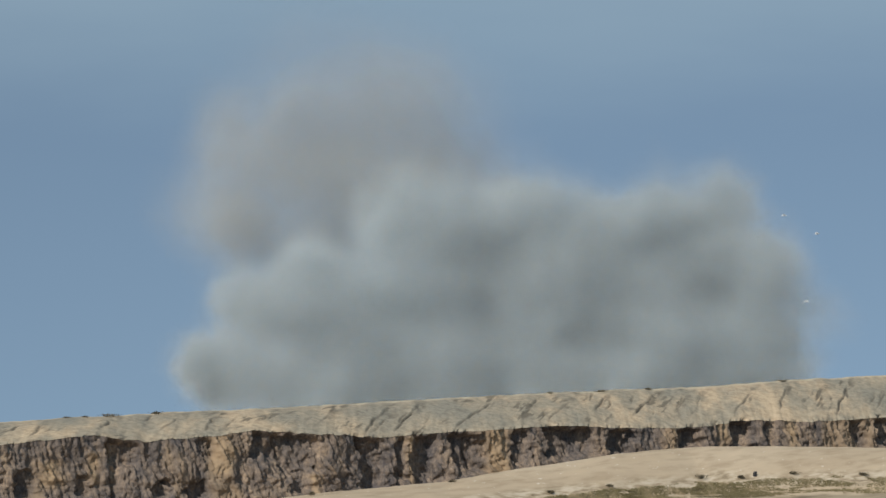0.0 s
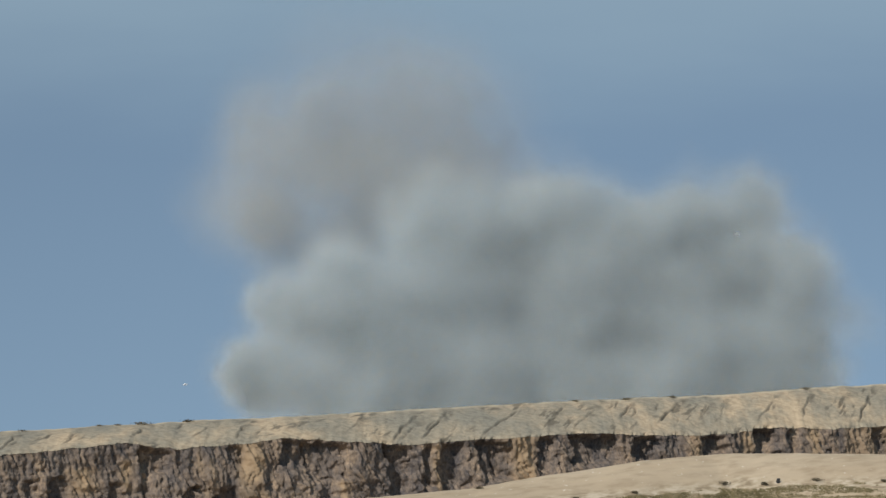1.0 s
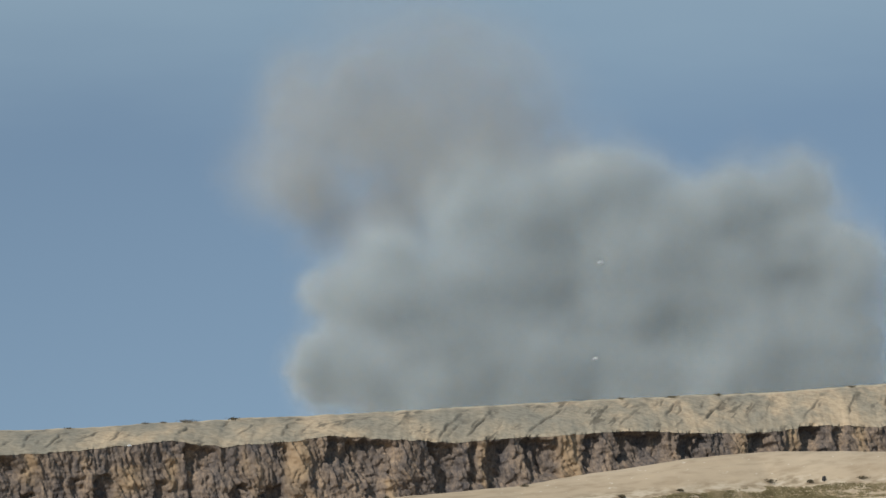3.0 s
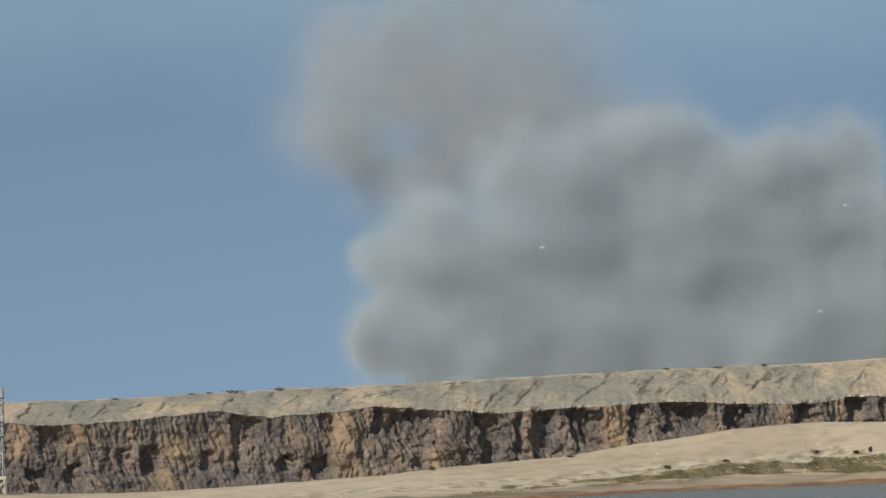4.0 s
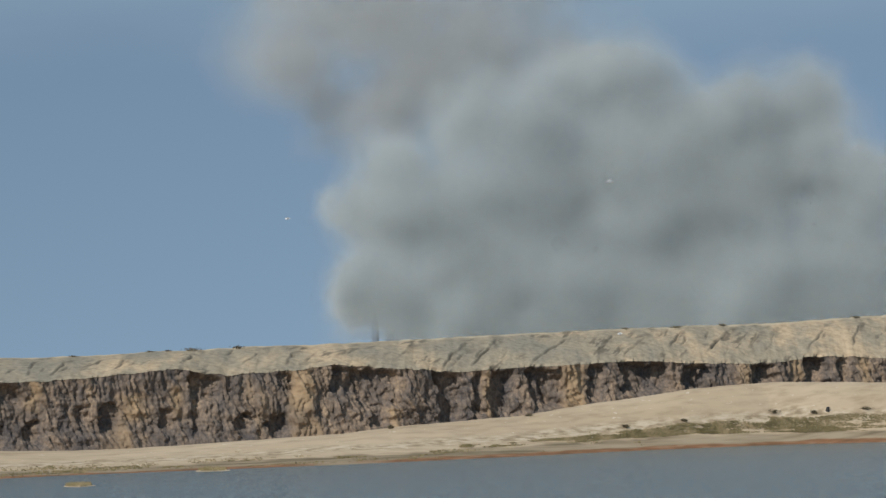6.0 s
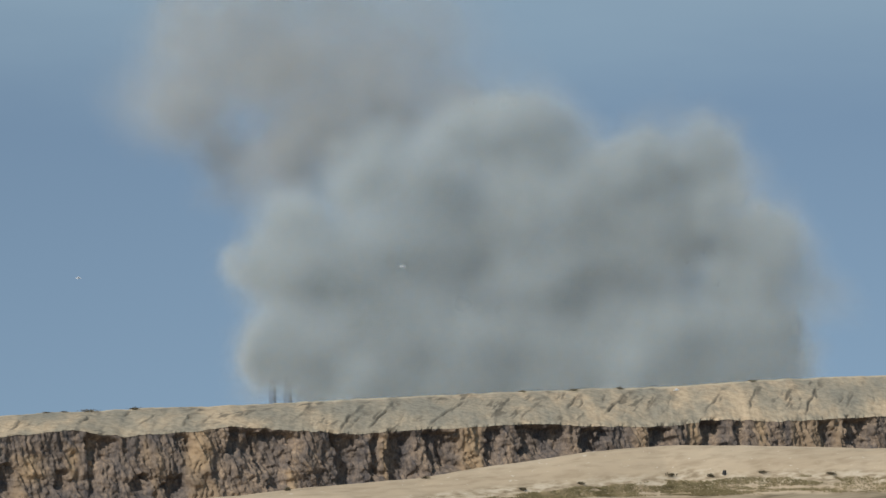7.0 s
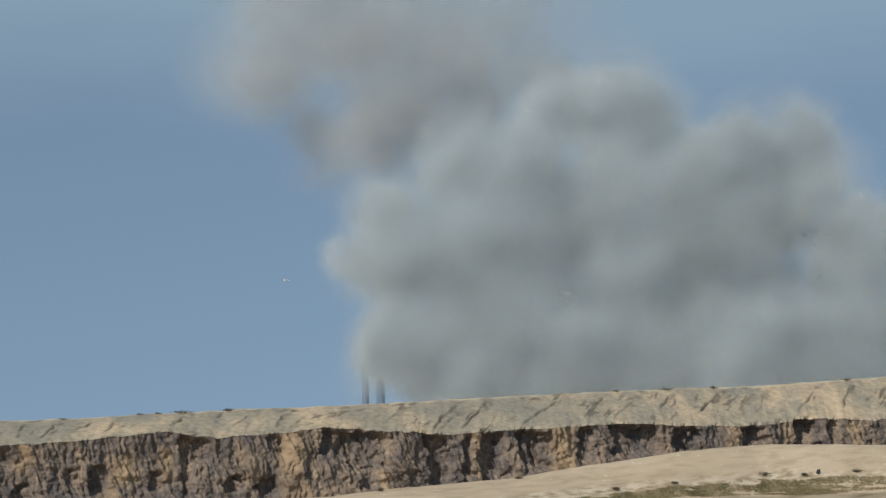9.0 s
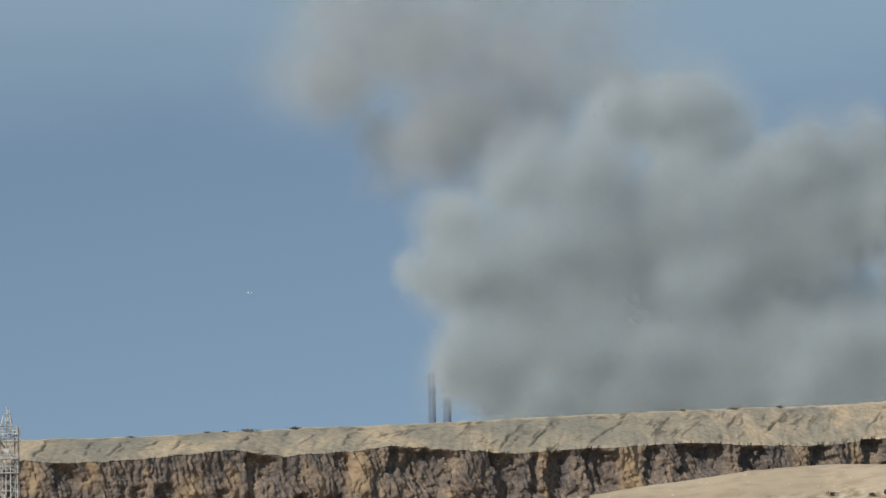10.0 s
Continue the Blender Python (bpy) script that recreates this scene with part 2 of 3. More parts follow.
# ---- the lie of the land, along x ----
def shore_y(x):
    return np.interp(x, [-300, -130, -74, -49, -27, -1, 25, 52, 91, 138, 200, 400], [520, 545, 596, 627, 643, 662, 687, 718, 751, 764, 772, 790])


def cliff_y(x):
    return np.interp(x, [-400, -85, 151, 500], [600, 690, 830, 930])


def crest_y(x):
    return np.interp(x, [-300, -80, -46, -1, 47, 90, 140, 300], [610, 650, 672, 704, 746, 779, 806, 850])


def crest_z(x):
    return np.interp(x, [-300, -81, -71, -61, -46, -38, -20, -1, 12, 24, 36, 48, 61, 73, 86, 94, 110, 142, 300],
                     [6, 5.28, 4.15, 3.4, 3.0, 3.35, 4.0, 4.8, 6.0, 6.55, 7.2, 8.9, 10.3, 11.7, 12.5, 12.75, 12.5, 11.3, 9])


def brink_z(x):
    z = np.interp(x, [-300, -85, -79, -72, -62, -51, -44, -33, -24, -10, -2, 13, 25, 38, 49, 63, 76, 89, 98, 106, 123, 141, 151, 300],
                  [14, 15.4, 15.4, 16.3, 15.8, 16.3, 17.1, 17.8, 16.5, 17.2, 18.2, 17.1, 16.3, 16.9, 17.3, 17.8, 17.2, 16.9, 17.0, 18.3, 17.6, 18.3, 18.4, 18])
    return z + 0.7 * (fbm(x * 0.55, x * 0 + 3.1, 4) - 0.5)


def ridge_z(x):
    z = np.interp(x, [-300, -88, -62, -34, -22, 0, 26, 52, 75, 101, 119, 145, 155, 300],
                  [17, 20.1, 20.7, 21.7, 22.2, 22.7, 23.7, 24.7, 25.4, 26.1, 27.2, 28.1, 28.4, 31])
    return z + 0.45 * (fbm(x * 0.30, x * 0 + 8.0, 4) - 0.5)


# hollows in the cut: x from, x to, foot, head
HOLLOWS = [
    (-85.1, -82.8, 4.4, 15.1), (-75.4, -72.6, 6.8, 14.9), (-66.8, -62.8, 12.3, 15.6), (-69.6, -66.3, 3.8, 7.3),
    (-62.9, -59.5, 4.6, 7.7), (-52.2, -50.2, 7.2, 10.5), (-47.7, -44.3, 6.1, 10.8), (-36.8, -34.3, 6.4, 9.0),
    (-30.2, -24.6, 12.3, 16.5), (-30.3, -28.3, 5.6, 10.8), (-22.1, -18.5, 3.9, 8.5), (-15.4, -11.3, 4.1, 8.3),
    (-12.6, -10.0, 12.5, 17.0), (-2.6, 3.8, 13.2, 18.0), (3.2, 10.9, 10.5, 17.1), (5.2, 8.5, 5.7, 9.9),
    (19.7, 25.1, 6.2, 16.3), (27.3, 29.7, 7.2, 16.4), (31.2, 37.4, 7.1, 17.0), (39.8, 46.9, 9.2, 17.1),
    (53.0, 56.5, 10.1, 17.3), (59.4, 72.7, 11.6, 17.7), (73.9, 80.7, 11.7, 17.5), (90.1, 96.4, 12.9, 17.2),
    (103.2, 109.0, 12.0, 17.8), (111.1, 113.9, 12.0, 17.7), (132.3, 135.9, 12.0, 18.3), (138.8, 145.8, 12.0, 18.2),
]
# tan sandy ribs: x, half width, foot, head
RIBS = [(-71.3, 1.8, 10.0, 15.9), (-60.5, 1.5, 10.7, 16.2), (-7.9, 2.2, 10.5, 18), (30.6, 0.7, 7, 17.5), (49.5, 1.9, 7.0, 17.8),
        (87.8, 1.2, 11, 18), (-41.5, 2.6, 8.5, 12.5), (101.3, 1.3, 11, 18), (117, 1.4, 11, 18), (9.6, 0.9, 3.5, 8.5), (-33.0, 1.2, 9, 14)]


def cut_depth(x, z):
    """How far the cut face lies back from its line: ribs, hollows, falls."""
    w = x + 0.22 * z + 3.0 * fbm(x * 0.16, z * 0.16 + 9, 3)
    a = fbm(x * 0.085, z * 0.04 + 2, 3)
    b = np.abs(2 * fbm(w * 0.30, z * 0.09 + 5, 3) - 1)
    rill = np.abs(2 * fbm(w * 1.25, z * 0.20 + 20, 4) - 1)
    lump = np.abs(2 * fbm(w * 0.42, z * 0.42 + 40, 4) - 1)
    c = fbm(x * 1.5, z * 1.2, 4)
    low = 1 - smooth(4, 13, z)
    d = 1.2 * smooth(0.42, 0.62, a) + 0.7 * (0.8 - 2.2 * b) + 0.7 * (0.6 - 2.0 * rill) + (0.25 + 0.9 * low) * (0.5 - 1.6 * lump) + 0.9 * (c - 0.5)
    xw = x + 3.2 * (fbm(x * 0.35, z * 0.45 + 60, 4) - 0.5)
    zw = z + 3.4 * (fbm(x * 0.5 + 31, z * 0.3, 4) - 0.5)
    xw = xw + 1.0 * (fbm(x * 1.6, z * 0.5 + 3, 3) - 0.5)
    top = brink_z(x)
    for x0, x1, z0, z1 in HOLLOWS:
        wide = x1 - x0
        across = smooth(x0 - 0.6, x0 + 0.2, xw) * (1 - smooth(x1 - 0.35 * wide, x1 + 0.5, xw))
        up = smooth(z0 - 1.6, z0 + 0.6, zw) * (1 - smooth(z1 - 0.2, z1 + 0.7, zw))
        d = d + min(3.0, 0.5 + 0.42 * wide) * across * up * (1 - 0.65 * smooth(-1.3, -0.1, z - top))
    return d


def spread(lo, hi, step, far):
    mid = np.arange(lo, hi + step / 2, step)
    return np.concatenate([[-f for f in far[::-1]], mid, far])


# ---- ground: lake bed, beach and sand mound, pit floor, the plain beyond ----
gx = spread(-130, 210, 0.8, [400, 1200, 3500])
w = np.concatenate([[-2600, -900, -250, -60, -20, -8, -3, -1], np.linspace(0, 1, 90), np.linspace(1.05, 2, 22), [2.2, 2.5]])
X = np.tile(gx, (len(w) + 3, 1))
S, C, K = shore_y(gx), crest_y(gx), cliff_y(gx)
wob = 2.2 * (fbm(gx * 0.09, gx * 0 + 1, 4) - 0.5)
Y, Z, T = [], [], []
cz = crest_z(gx)
for v in w:
    if v < 0:
        y = S + v + wob * math.exp(v / 30)
        z = np.full_like(gx, max(-2.5, v * 0.06))
    elif v <= 1:
        y = S + (C - S) * v + wob * (1 - v)
        z = cz * np.interp(v, [0, 0.12, 0.30, 0.42, 0.55, 0.75, 0.9, 1.0], [0, 0.06, 0.16, 0.26, 0.45, 0.78, 0.95, 1.0])
        z = z + 0.28 * (fbm(gx * 0.25, y * 0.12, 4) - 0.5) * min(1, v * 6)
    else:
        y = C + (K - C) * (v - 1)
        floor_z = np.minimum(2.4, cz - 0.3)
        z = cz + (floor_z - cz) * smooth(0.0, 0.9, np.full_like(gx, v - 1)) + 0.2 * (fbm(gx * 0.3, y * 0.2, 3) - 0.5)
    Y.append(y), Z.append(z), T.append(np.full_like(gx, v))
for d in (120, 700, 4600):
    Y.append(K + d), Z.append(np.full_like(gx, 2.0)), T.append(np.full_like(gx, 3.0))
Y, Z, T = np.array(Y), np.array(Z), np.array(T)
ragged = fbm(X * 0.12, Y * 0.08, 4) - 0.5
fields = {
    "mud": 0.95 * (1 - smooth(0.33, 0.40, T + 0.25 * ragged)),
    "weed": (1 - smooth(0.09, 0.15, T + 0.16 * ragged)) * smooth(0.22, 0.42, fbm(X * 0.05, Y * 0.02, 3)) * smooth(-0.05, 0.0, T),
    "wrack": 0.75 * smooth(0.45, 0.53, T + 0.12 * ragged) * (1 - smooth(0.56, 0.66, T + 0.12 * ragged)),
}
ground = tagged(grid_mesh("ground", X, Y, Z, SAND, fields), "pale sand beach and low mound beside grey water", "ground", kind="structure")

water_me = bmesh.new()
bmesh.ops.create_grid(water_me, x_segments=2, y_segments=2, size=4500)
water_data = bpy.data.meshes.new("water")
water_me.to_mesh(water_data)
water_me.free()
water_data.materials.append(WATER)
water = tagged(new("water", water_data), "rippled grey-blue water of a shallow lagoon", "water", kind="structure")
water.location.z = 0.0

# ---- the cut face ----
cx = np.arange(-140, 220, 0.24)
rows = np.linspace(0, 1, 84)
nx, ny = 0.51, -0.86
bz = brink_z(cx)
X, Y, Z, D = [], [], [], []
for v in rows:
    z = 1.0 + (bz - 1.0) * v
    d = cut_depth(cx, z) * smooth(-0.35, 0.5, np.full_like(cx, v)) - 2.6 * (1 - v) ** 2
    X.append(cx - nx * d), Y.append(cliff_y(cx) - ny * d), Z.append(z), D.append(d)
X, Y, Z, D = map(np.array, (X, Y, Z, D))
proud = smooth(0.60, 0.72, fbm(np.tile(cx, (84, 1)) * 0.11 + 30, Z * 0.035, 4)) * smooth(3.5, 0.5, D)
along_x = np.tile(cx, (84, 1))
tan = 0 * Z
for x0, half, z0, z1 in RIBS:
    off = along_x - x0 + 2.4 * (fbm(along_x * 0.5, Z * 0.35 + 12, 3) - 0.5)
    tan = np.maximum(tan, np.exp(-(off / half) ** 2) * smooth(z0 - 2, z0 + 1, Z) * (1 - smooth(z1, z1 + 1, Z)))
tan = tan * (0.45 + 1.1 * fbm(along_x * 0.9, Z * 0.6, 4))
tagged(grid_mesh("cliff", X, Y, Z, EARTH, {"rib": np.clip(0.55 * proud + 0.8 * tan, 0, 0.85)}), "steep dark brown earth cut with tan sandy ribs", "cliff", kind="structure")

# ---- the embankment above it ----
n_rows = np.concatenate([np.linspace(0, 1, 64), [1.03, 1.07, 1.12, 1.2, 1.5, 2.5, 4.5]])
top_cut = cut_depth(cx, bz)
broad_cut = np.convolve(np.pad(top_cut, 30, mode="edge"), np.ones(61) / 61, mode="valid")
grng = np.random.RandomState(5)
# erosion steps: x at the foot and x at the head of the slope
STEPS = [(-71.4, -69.9), (-63.1, -61.1), (-58.6, -54.4), (-46.1, -43.9), (-34, -29.9), (-22.3, -16.1), (-12.8, -9.2), (-4.1, 2.7), (9.2, 15.4),
         (20.4, 26.8), (26.5, 33.3), (39.0, 51.0), (52.8, 60.1), (59.5, 68.6), (68.8, 75.9), (77.2, 88.0), (86.5, 96.2), (92, 99), (103, 111), (113, 120), (121, 129), (128, 135), (137, 147)]
GULLIES = [(a, b, grng.uniform(0.02, 0.35), grng.uniform(0.65, 0.98), grng.uniform(0.17, 0.30), grng.uniform(0.45, 1.0), 1) for a, b in STEPS]
at_x = -150.0
while at_x < 225:
    at_x += grng.choice([2.5, 3.5, 5.0, 6.5])
    lo = grng.choice([0.1, 0.25, 0.4, 0.55, 0.65])
    GULLIES.append((at_x - 3, at_x + grng.uniform(2, 5), lo, lo + grng.uniform(0.15, 0.4), grng.uniform(0.18, 0.32), grng.uniform(0.3, 0.8), 0))
X, Y, Z, G, CR = [], [], [], [], []
rz = ridge_z(cx)
for v in n_rows:
    back_off = (broad_cut - 0.12) * (1 - smooth(-0.2, 0.6, np.full_like(cx, v))) / 0.844 + (top_cut - broad_cut) * max(0.0, 1 - v / 0.06)
    y = cliff_y(cx) + 22 * v - ny * back_off
    x = cx - nx * back_off
    q = cx - 8.0 * v
    gully = 0 * cx
    step = 0 * cx
    step_shade = 0 * cx
    for foot, head, lo, hi, width, deep, main in GULLIES:
        centre = foot + (head - foot) * v + 0.3 * math.sin(v * 9 + foot) + 0.18 * math.sin(v * 23 + head)
        if v <= 1:
            fade = min(1.0, max(0.0, (v - lo) * 8), max(0.0, (hi - v) * 8), max(0.0, v - 0.03) * 9)
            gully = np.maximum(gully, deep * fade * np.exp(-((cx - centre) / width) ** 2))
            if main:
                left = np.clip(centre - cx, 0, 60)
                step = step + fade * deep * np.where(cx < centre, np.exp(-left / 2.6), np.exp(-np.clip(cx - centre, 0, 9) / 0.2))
                # painted shade just right of each step, on its upper half
                step_shade = np.maximum(step_shade, deep * smooth(0.45, 0.75, np.full_like(cx, v)) * (1 - smooth(0.86, 0.98, np.full_like(cx, v))) * np.exp(-((cx - centre - 0.7) / 1.1) ** 2))
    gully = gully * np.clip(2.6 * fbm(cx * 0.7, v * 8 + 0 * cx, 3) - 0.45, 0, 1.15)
    step_shade = step_shade * smooth(0.42, 0.6, fbm(cx * 0.8 + 5, v * 11 + 0 * cx, 3))
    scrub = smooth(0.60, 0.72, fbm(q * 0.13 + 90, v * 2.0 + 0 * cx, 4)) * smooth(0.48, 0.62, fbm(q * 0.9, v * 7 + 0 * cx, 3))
    if v <= 1:
        arc = v ** 0.86
        z = bz + (rz - bz) * arc - 0.6 * gully + 0.40 * step + 0.9 * (fbm(q * 0.12, v * 2 + 0 * cx, 4) - 0.5) * min(1, v * 4) * (1 - 0.6 * v)
    else:
        z = np.maximum(rz - (v - 1) * 9 + 0.0 * cx, 2.0)
    X.append(x), Y.append(y), Z.append(z), G.append(np.clip(np.maximum(np.maximum(gully * 1.0, 0.7 * scrub), 0.75 * step_shade), 0, 1)), CR.append(0.8 * smooth(0.94, 1.0, np.full_like(cx, v) + 0.10 * (fbm(cx * 0.4, 0 * cx, 3) - 0.5)))
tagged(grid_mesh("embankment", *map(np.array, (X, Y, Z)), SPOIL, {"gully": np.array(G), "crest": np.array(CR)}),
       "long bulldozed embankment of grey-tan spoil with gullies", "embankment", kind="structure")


def ground_z(x, y):
    """The height of the beach at a place."""
    s, c, k = float(shore_y(x)), float(crest_y(x)), float(cliff_y(x))
    v = (y - s) / (c - s)
    if v <= 1:
        return float(crest_z(x)) * float(np.interp(v, [0, 0.12, 0.30, 0.42, 0.55, 0.75, 0.9, 1.0], [0, 0.06, 0.16, 0.26, 0.45, 0.78, 0.95, 1.0]))
    a, b = float(crest_z(x)), min(2.4, float(crest_z(x)) - 0.3)
    return a + (b - a) * float(smooth(0.0, 0.9, (y - c) / (k - c)))


# ---- chimneys behind the embankment ----
def chimney(name, x, y, r, top, label):
    base = tagged(new(name), label, "chimney", group="chimneys in the dust")
    base.location = (x, y, 2.0)
    bm = bmesh.new()
    bmesh.ops.create_cone(bm, cap_ends=True, segments=24, radius1=r * 1.12, radius2=r * 0.92, depth=top - 2, matrix=Matrix.Translation((0, 0, (top - 2) / 2)))
    part("shaft", bm, STACK, base)
    for z in (top * 0.55, top * 0.8, top - 2.6):
        bm = bmesh.new()
        bmesh.ops.create_cone(bm, cap_ends=True, segments=24, radius1=r * 1.16, radius2=r * 1.16, depth=0.5, matrix=Matrix.Translation((0, 0, z)))
        part("platform", bm, STACK, base)
    bm = bmesh.new()
    bmesh.ops.create_cone(bm, cap_ends=True, segments=24, radius1=r * 1.0, radius2=r * 1.04, depth=1.2, matrix=Matrix.Translation((0, 0, top - 2 + 0.6)))
    part("rim", bm, STACK, base)
    return base


chimney("chimney", 15.6, 1900, 1.9, 53, "tall chimney in haze-tinted blue-grey, half hidden by dust")
chimney("chimney", 23.6, 1906, 2.2, 47, "lower chimney in haze-tinted blue-grey, half hidden by dust")

# ---- lattice tower with its base house ----
def lattice_tower():
    tower = tagged(new("lattice_tower"), "pale weathered steel lattice tower on a green base", "tower")
    tower.location = (-71.6, 655, 4.2)
    levels = [0.6, 3.8, 7.0, 10.2, 12.8, 15.9, 17.2, 18.7]
    left, right, front, rear = -2.1, 1.95, -1.6, 1.6
    corners = [(left, front), (right, front), (right, rear), (left, rear)]
    for x, y in corners:
        bm = bmesh.new()
        bar(bm, (x, y, 0), (x * 0.96, y * 0.96, 18.7), 0.11)
        part("leg", bm, PALE_STEEL, tower)
    bm = bmesh.new()
    bar(bm, (-0.15, front, 0.2), (-0.05, front, 20.2), 0.13, 6)
    part("riser_pipe", bm, PALE_STEEL, tower)
    bm = bmesh.new()
    bar(bm, (0.75, front - 0.2, 2.0), (0.72, front - 0.2, 19.4), 0.10, 6)
    part("riser_pipe", bm, PALE_STEEL, tower)
    for x, y, top in ((-1.3, 0.9, 17.0), (1.2, 0.7, 18.0), (-0.8, -1.2, 15.9), (1.5, -1.0, 16.5)):
        bm = bmesh.new()
        bar(bm, (x, y, 0.1), (x, y, top), 0.09, 6)
        part("cable_duct", bm, PALE_STEEL, tower)
    for k, z in enumerate(levels):
        bm = bmesh.new()
        for i in range(4):
            a, b = corners[i], corners[(i + 1) % 4]
            bar(bm, (*a, z), (*b, z), 0.085)
        part("ring_beam", bm, PALE_STEEL, tower)
        if k:
            bm = bmesh.new()
            half = (z + levels[k - 1]) / 2
            for i in range(4):
                a, b = corners[i], corners[(i + 1) % 4]
                bar(bm, (*a, half), (*b, half), 0.05)
            part("girt", bm, PALE_STEEL, tower)
        if k in (3, 4, 5, 6):
            bm = bmesh.new()
            box(bm, left - (0.5 if k > 4 else 0.1), right + 0.25, front - 0.55, rear, z + 0.05, z + 0.2)
            part("platform", bm, PALE_STEEL, tower)
            bm = bmesh.new()
            for x in np.linspace(left - 0.4, right + 0.2, 6):
                bar(bm, (x, front - 0.5, z + 0.2), (x, front - 0.5, z + 1.25), 0.045)
            for h in (0.7, 1.25):
                bar(bm, (left - 0.4, front - 0.5, z + h), (right + 0.2, front - 0.5, z + h), 0.045)
            part("guard_rail", bm, PALE_STEEL, tower)
    for k in range(len(levels) - 1):
        z0, z1 = levels[k], levels[k + 1]
        for i in range(4):
            a, b = corners[i], corners[(i + 1) % 4]
            bm = bmesh.new()
            if (k + i) % 2:
                a, b = b, a
            bar(bm, (*a, z0), (*b, z1), 0.06)
            if k < 4:
                bar(bm, (*b, z0), (*a, z1), 0.05)
            part("brace", bm, PALE_STEEL, tower)
    # stair flights zig-zag inside
    for k in range(5):
        z0, z1 = levels[k], levels[k + 1]
        s = 1 if k % 2 else -1
        bm = bmesh.new()
        for y in (-0.5, 0.3):
            bar(bm, (-1.3 * s, y, z0), (1.3 * s, y, z1), 0.07)
        for j in range(9):
            f = (j + 0.5) / 9
            box(bm, -1.3 * s + 2.6 * s * f - 0.14, -1.3 * s + 2.6 * s * f + 0.14, -0.5, 0.3, z0 + (z1 - z0) * f - 0.03, z0 + (z1 - z0) * f + 0.03)
        part("stair_flight", bm, PALE_STEEL, tower)
    # an outer pole with stays
    bm = bmesh.new()
    bar(bm, (-3.0, front, 0.2), (-3.05, front, 18.6), 0.12, 6)
    part("outer_pole", bm, BEIGE, tower)
    for z in (5.4, 10.2, 15.9, 17.0, 18.2):
        bm = bmesh.new()
        bar(bm, (-3.02, front, z), (left, front, z), 0.06)
        part("pole_stay", bm, PALE_STEEL, tower)
    bm = bmesh.new()
    bar(bm, (right + 0.55, front, 15.8), (right + 0.5, front, 19.0), 0.07, 6)
    bar(bm, (right, front, 18.6), (right + 0.5, front, 18.6), 0.05)
    bar(bm, (right, front, 16.4), (right + 0.5, front, 16.4), 0.05)
    part("side_rail", bm, PALE_STEEL, tower)
    # head frame and mast
    bm = bmesh.new()
    for x in (-1.1, 0.85):
        for y in (-0.8, 0.8):
            bar(bm, (x, y, 18.7), (x * 0.55, y * 0.5, 20.9), 0.09)
    for z, e in ((19.6, 0.85), (20.9, 0.58)):
        bar(bm, (-1.1 * e, -0.6, z), (0.85 * e, -0.6, z), 0.08)
        bar(bm, (-1.1 * e, 0.6, z), (0.85 * e, 0.6, z), 0.08)
    part("head_frame", bm, PALE_STEEL, tower)
    bm = bmesh.new()
    bar(bm, (0.1, 0, 19.2), (0.0, 0, 22.2), 0.15, 6)
    bar(bm, (0.32, 0, 19.6), (0.45, 0, 21.6), 0.11, 6)
    part("mast", bm, PALE_STEEL, tower)
    bm = bmesh.new()
    box(bm, -1.75, -1.3, -0.9, -0.3, 18.9, 20.0)
    bmesh.ops.bevel(bm, geom=bm.edges[:], offset=0.06, segments=2, affect="EDGES")
    part("winch_box", bm, DARK, tower)
    bm = bmesh.new()
    box(bm, -0.9, 0.5, -1.9, -1.65, 12.9, 14.6)
    part("panel", bm, PALE_STEEL, tower, "grey sheet-metal panel")
    return tower


lattice_tower()


def base_house():
    house = tagged(new("base_house"), "low dark green steel housing at the tower's foot", "housing")
    house.location = (-75.6, 652.2, 4.0)
    bm = bmesh.new()
    box(bm, -3.0, 2.9, -1.2, 1.2, 0, 2.55)
    bmesh.ops.bevel(bm, geom=bm.edges[:], offset=0.08, segments=2, affect="EDGES")
    part("body", bm, GREEN, house)
    bm = bmesh.new()
    box(bm, -3.15, 3.05, -1.35, 1.35, 2.55, 2.75)
    part("roof", bm, GREEN, house)
    for x in (-2.2, -1.0, 0.0, 0.75, 1.5):
        bm = bmesh.new()
        box(bm, x - 0.27, x + 0.27, -1.24, -1.17, 1.75, 2.4)
        part("window", bm, DARK, house)
    for x in np.arange(-2.8, 2.9, 0.7):
        bm = bmesh.new()
        box(bm, x - 0.05, x + 0.05, -1.28, -1.2, 0.1, 1.6)
        part("rib", bm, GREEN, house)
    return house


